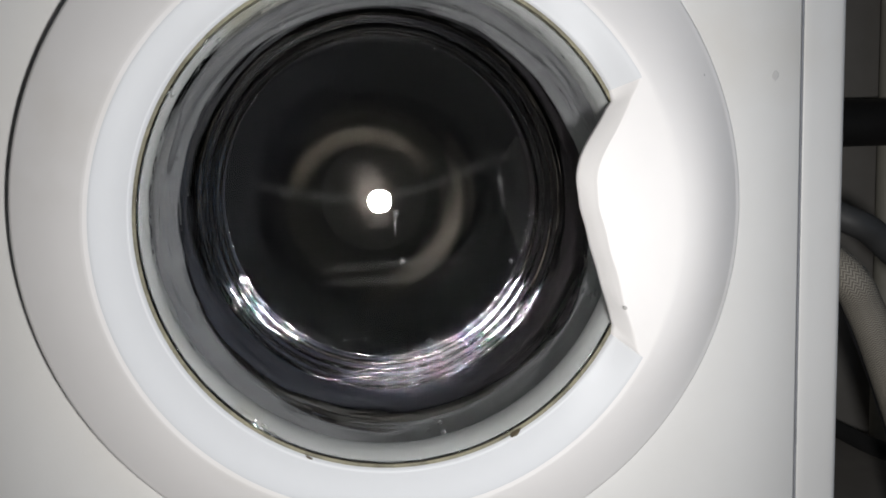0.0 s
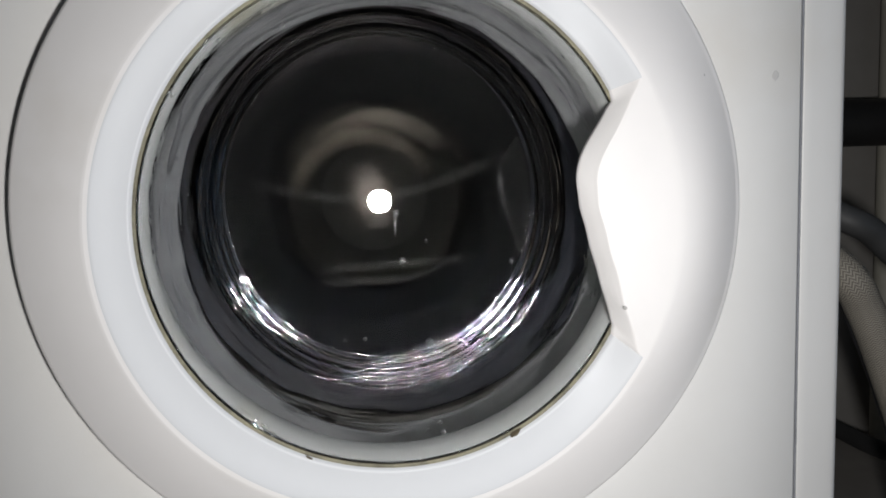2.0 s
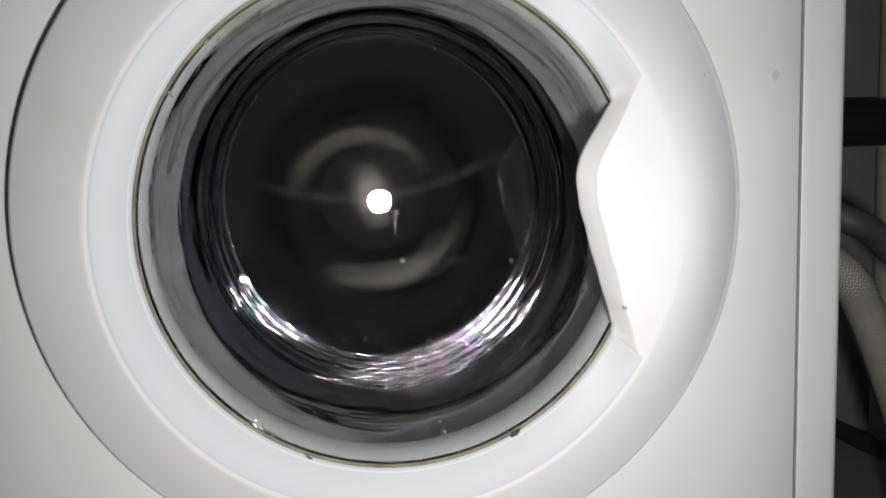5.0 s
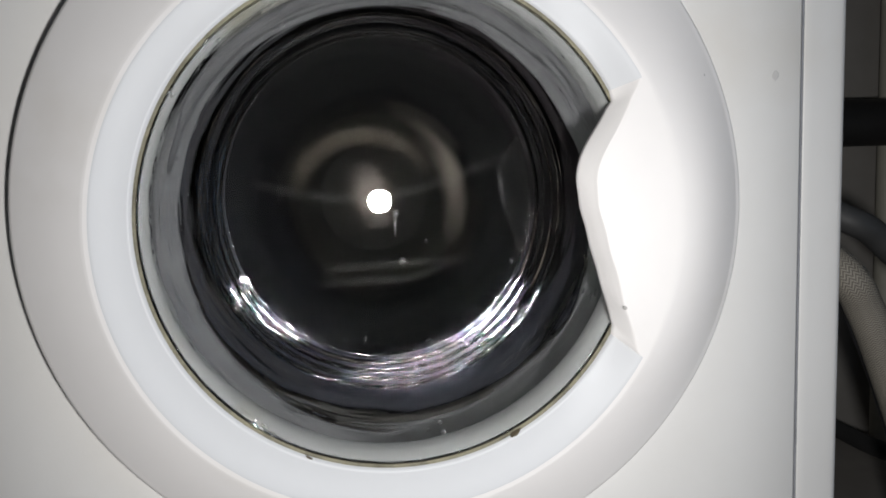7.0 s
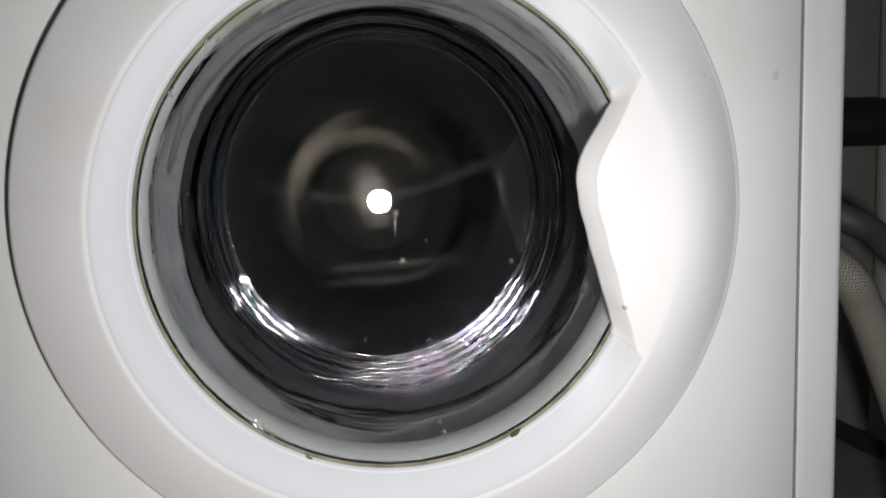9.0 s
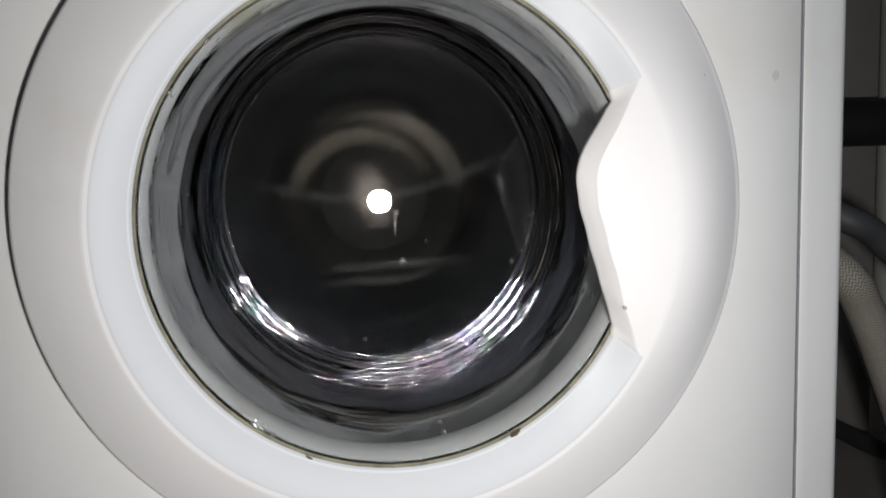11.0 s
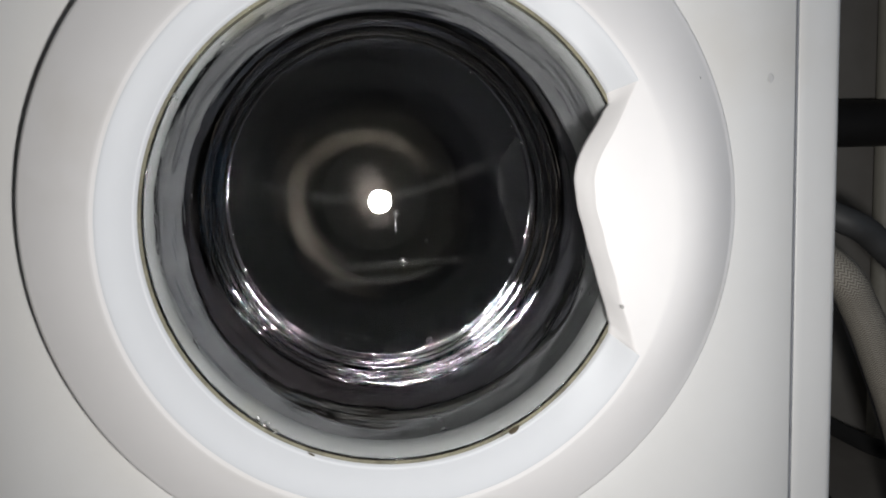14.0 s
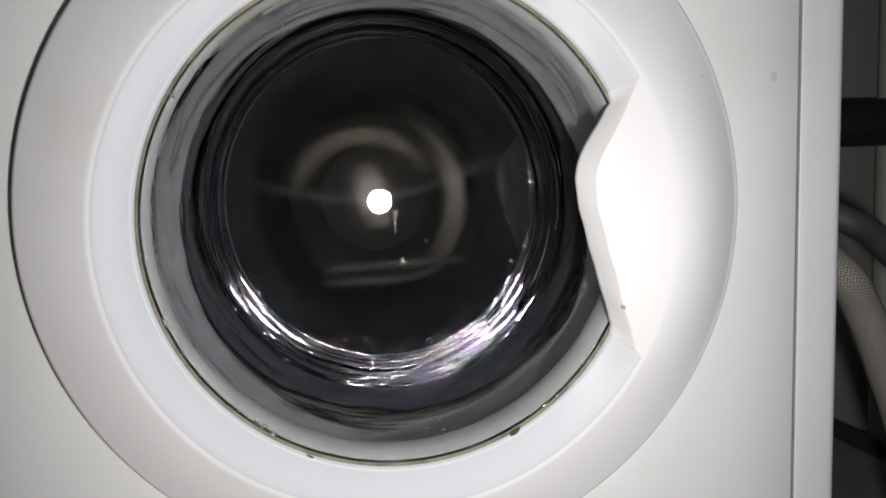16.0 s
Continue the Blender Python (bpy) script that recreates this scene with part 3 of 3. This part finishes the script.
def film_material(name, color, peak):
    """A see-through film of painted colour on the glass: thin and patchy, fading out across and along itself."""
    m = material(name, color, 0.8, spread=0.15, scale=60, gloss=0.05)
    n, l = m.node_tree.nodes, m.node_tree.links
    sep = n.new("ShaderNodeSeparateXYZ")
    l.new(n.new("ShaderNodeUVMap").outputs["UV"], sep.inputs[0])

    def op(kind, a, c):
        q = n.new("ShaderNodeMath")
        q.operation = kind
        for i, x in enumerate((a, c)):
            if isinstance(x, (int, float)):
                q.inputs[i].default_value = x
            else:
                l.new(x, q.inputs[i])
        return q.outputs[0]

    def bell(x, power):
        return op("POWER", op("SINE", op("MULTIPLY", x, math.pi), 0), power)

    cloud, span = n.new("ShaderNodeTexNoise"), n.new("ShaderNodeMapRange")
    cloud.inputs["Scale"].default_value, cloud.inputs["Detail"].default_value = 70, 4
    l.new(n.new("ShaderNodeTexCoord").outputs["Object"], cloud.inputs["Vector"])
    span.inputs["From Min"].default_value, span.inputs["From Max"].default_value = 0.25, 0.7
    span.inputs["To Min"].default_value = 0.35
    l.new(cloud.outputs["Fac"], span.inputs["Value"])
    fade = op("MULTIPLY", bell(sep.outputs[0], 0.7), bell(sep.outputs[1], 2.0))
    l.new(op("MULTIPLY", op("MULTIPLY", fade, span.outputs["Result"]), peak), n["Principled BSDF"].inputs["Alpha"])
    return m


def film_line(points, width, mat, label):
    """A pale line painted on the end of the bowl: a ribbon close behind the glass, widest in its middle."""
    line, rows, uvs = smooth_path([(x, FILM_Y, z) for x, z in points], 10), [], []
    for i, p in enumerate(line):
        way = (line[min(i + 1, len(line) - 1)] - line[max(i - 1, 0)]).normalized()
        side = way.cross(Vector((0, 1, 0)))
        rows.append([p + side * width * (j / 4 - 1) for j in range(9)])
        uvs += [(i / (len(line) - 1), j / 8) for j in range(9)]
    ob = child("painted_streak", grid("painted_streak", rows, mat, closed=False, uvs=uvs), door, label)
    ob.visible_shadow = False


def arc(cx, cz, r, d0, d1, n=12):
    return [(cx + r * math.cos(radians(d0 + (d1 - d0) * i / n)), cz + r * math.sin(radians(d0 + (d1 - d0) * i / n))) for i in range(n + 1)]


FILM_Y = 0.1012
PALE_FILM = film_material("pale_film", (0.42, 0.41, 0.40), 0.055)
# arc of highlight above the hub, painted as a tan film
TAN_SHINE = film_material("tan_shine_film", (0.50, 0.42, 0.34), 0.095)
# glow round the lamp's reflection, painted into a see-through patch
LAMP_GLOW = film_material("lamp_glow_film", (0.46, 0.40, 0.37), 0.20)
film_line([(-0.1020, 0.4440), (-0.0880, 0.4396), (-0.0680, 0.4345), (-0.040, 0.4300), (-0.010, 0.4290), (0.020, 0.4330), (0.0500, 0.4425), (0.0750, 0.4520), (0.1000, 0.4620)], 0.0060, PALE_FILM, "faint pale line on the glass")
film_line([(-0.055, 0.3740), (-0.0298, 0.3770), (0.009, 0.3787), (0.0400, 0.3795), (0.0650, 0.3797)], 0.0045, PALE_FILM, "faint pale line on the glass")
film_line([(-0.058, 0.3640), (-0.025, 0.3665), (0.009, 0.3670), (0.040, 0.3740)], 0.0050, PALE_FILM, "faint pale line on the glass")
film_line(arc(-0.0165, 0.4220, 0.0530, 25, 168), 0.0110, TAN_SHINE, "faint tan arc of painted highlight on the glass")
film_line([(-0.0200, 0.4560), (-0.0150, 0.4400), (-0.0090, 0.4220), (-0.0040, 0.4050)], 0.0170, LAMP_GLOW, "faint painted glow round the lamp's reflection")
child("rust_mark", blob("rust_mark", shallow(-0.0092, -0.0402, 0.2615), (0.017, -0.914, 0.406), 0.0009, 0.0003, RUST, 3.0, 3.0), door, "small orange rust mark")
child("dirt_speck", blob("dirt_speck", shallow(0.1854, -0.0285, 0.4989), (0.556, -0.798, 0.233), 0.0016, 0.0004, DIRT, 1.3, 5.0), door, "grey speck")
child("dirt_speck", blob("dirt_speck", shallow(0.1253, -0.0545, 0.366, 0.9), (-0.567, -0.697, -0.438), 0.0014, 0.0005, DIRT, 1.0, 6.0), door, "grey speck")
child("dirt_speck", blob("dirt_speck", (0.2479, 0.0, 0.5016), (0, -1, 0), 0.0022, 0.00012, SMUDGE, 1.4, 7.0), machine, "faint dent in the enamel")
child("grime", blob("grime", (0.0640, -0.0352, 0.2908), (-0.45, -0.3, 0.85), 0.0032, 0.0007, GRIME, 1.3, 8.0), door, "brown grime in the seal")
child("grime", blob("grime", (-0.0580, -0.0352, 0.2858), (0.4, -0.3, 0.85), 0.0022, 0.0006, GRIME, 1.5, 9.0), door, "brown grime in the seal")

# ---- hoses and pipes beside the machine ----
tagged(new("drain_pipe", tube("drain_pipe", [(0.20, 0.545, 0.500), (0.45, 0.545, 0.4995), (0.70, 0.545, 0.499), (0.90, 0.545, 0.4985)], 0.0340, BLACK_PIPE)),
       "thick black rubber drain pipe beside the washing machine", "pipe")
tagged(new("drain_hose", tube("drain_hose", [(0.335, 0.62, 0.45), (0.34, 0.40, 0.445), (0.355, 0.20, 0.425), (0.396, 0.14, 0.397), (0.44, 0.14, 0.370), (0.54, 0.16, 0.27), (0.62, 0.26, 0.12), (0.66, 0.42, 0.06), (0.66, 0.62, 0.06)], 0.0122, GREY_PIPE, per=10)),
       "grey plastic drain hose sagging beside the washing machine", "hose")
INLET = [(0.335, 0.62, 0.42), (0.337, 0.36, 0.415), (0.343, 0.17, 0.392), (0.362, 0.095, 0.360), (0.384, 0.09, 0.324), (0.406, 0.09, 0.272), (0.432, 0.092, 0.200), (0.462, 0.11, 0.10), (0.49, 0.17, 0.03), (0.50, 0.30, 0.016), (0.52, 0.62, 0.016)]
inlet = tagged(new("inlet_hose", tube("inlet_hose", INLET, 0.0128, BLACK_PIPE)), "grey inlet hose with a braided sleeve, hanging beside the machine", "hose")
child("braided_sleeve", tube("braided_sleeve", INLET, 0.0148, BRAID), inlet, "grey herringbone braided sleeve")
tagged(new("power_cable", tube("power_cable", [(0.33, 0.62, 0.40), (0.336, 0.36, 0.39), (0.345, 0.17, 0.372), (0.369, 0.11, 0.337), (0.392, 0.108, 0.293), (0.414, 0.108, 0.238), (0.440, 0.112, 0.165), (0.475, 0.13, 0.06), (0.51, 0.2, 0.006), (0.58, 0.40, 0.004), (0.60, 0.62, 0.004)], 0.0034, BLACK_PIPE, n=12)),
       "thin black power cable along the braided hose", "cable")
tagged(new("water_pipe", tube("water_pipe", [(0.791, 0.585, 0.0), (0.791, 0.585, 1.2), (0.791, 0.585, 2.4)], 0.0165, CREAM, per=4)),
       "cream painted vertical water pipe against the wall", "pipe")

# ---- the spin: where the light garment stands, in degrees, at these times ----
SPIN = ((0.0, 330), (0.5, 170), (1.0, 90), (1.5, 80), (2.0, 90), (2.5, 330), (3.0, 225), (3.5, 225), (4.0, 180), (6.5, 100), (7.0, 20), (7.5, 320), (8.0, 60),
        (8.5, 350), (9.0, 150), (11.5, 130), (12.0, 215), (12.5, 120), (13.0, 155), (13.5, 100), (14.0, 205), (14.5, 205), (15.0, 70), (15.5, 205), (16.0, 10))


def spin_rows(place):
    """A row each thirtieth of a second: some 75 degrees of turn from row to row."""
    rows, total = [], SPIN[0][1]
    for (t0, a0), (t1, a1) in zip(SPIN, SPIN[1:]):
        steps = round((t1 - t0) * FPS)
        turn = (a1 - a0) % 360
        turn += 360 * round((steps * 75 - turn) / 360)
        rows += [(t0 + i / FPS, total + turn * i / steps) for i in range(steps)]
        total += turn
    rows.append((SPIN[-1][0], total))
    return [(t, Matrix.Translation(place) @ pose(0, 0, 0, 0, -a, 0)) for t, a in rows]


def motions():
    rows = spin_rows((AX, 0, AZ))
    for ob in [drum] + laundry:
        walk(ob, rows)


motions()
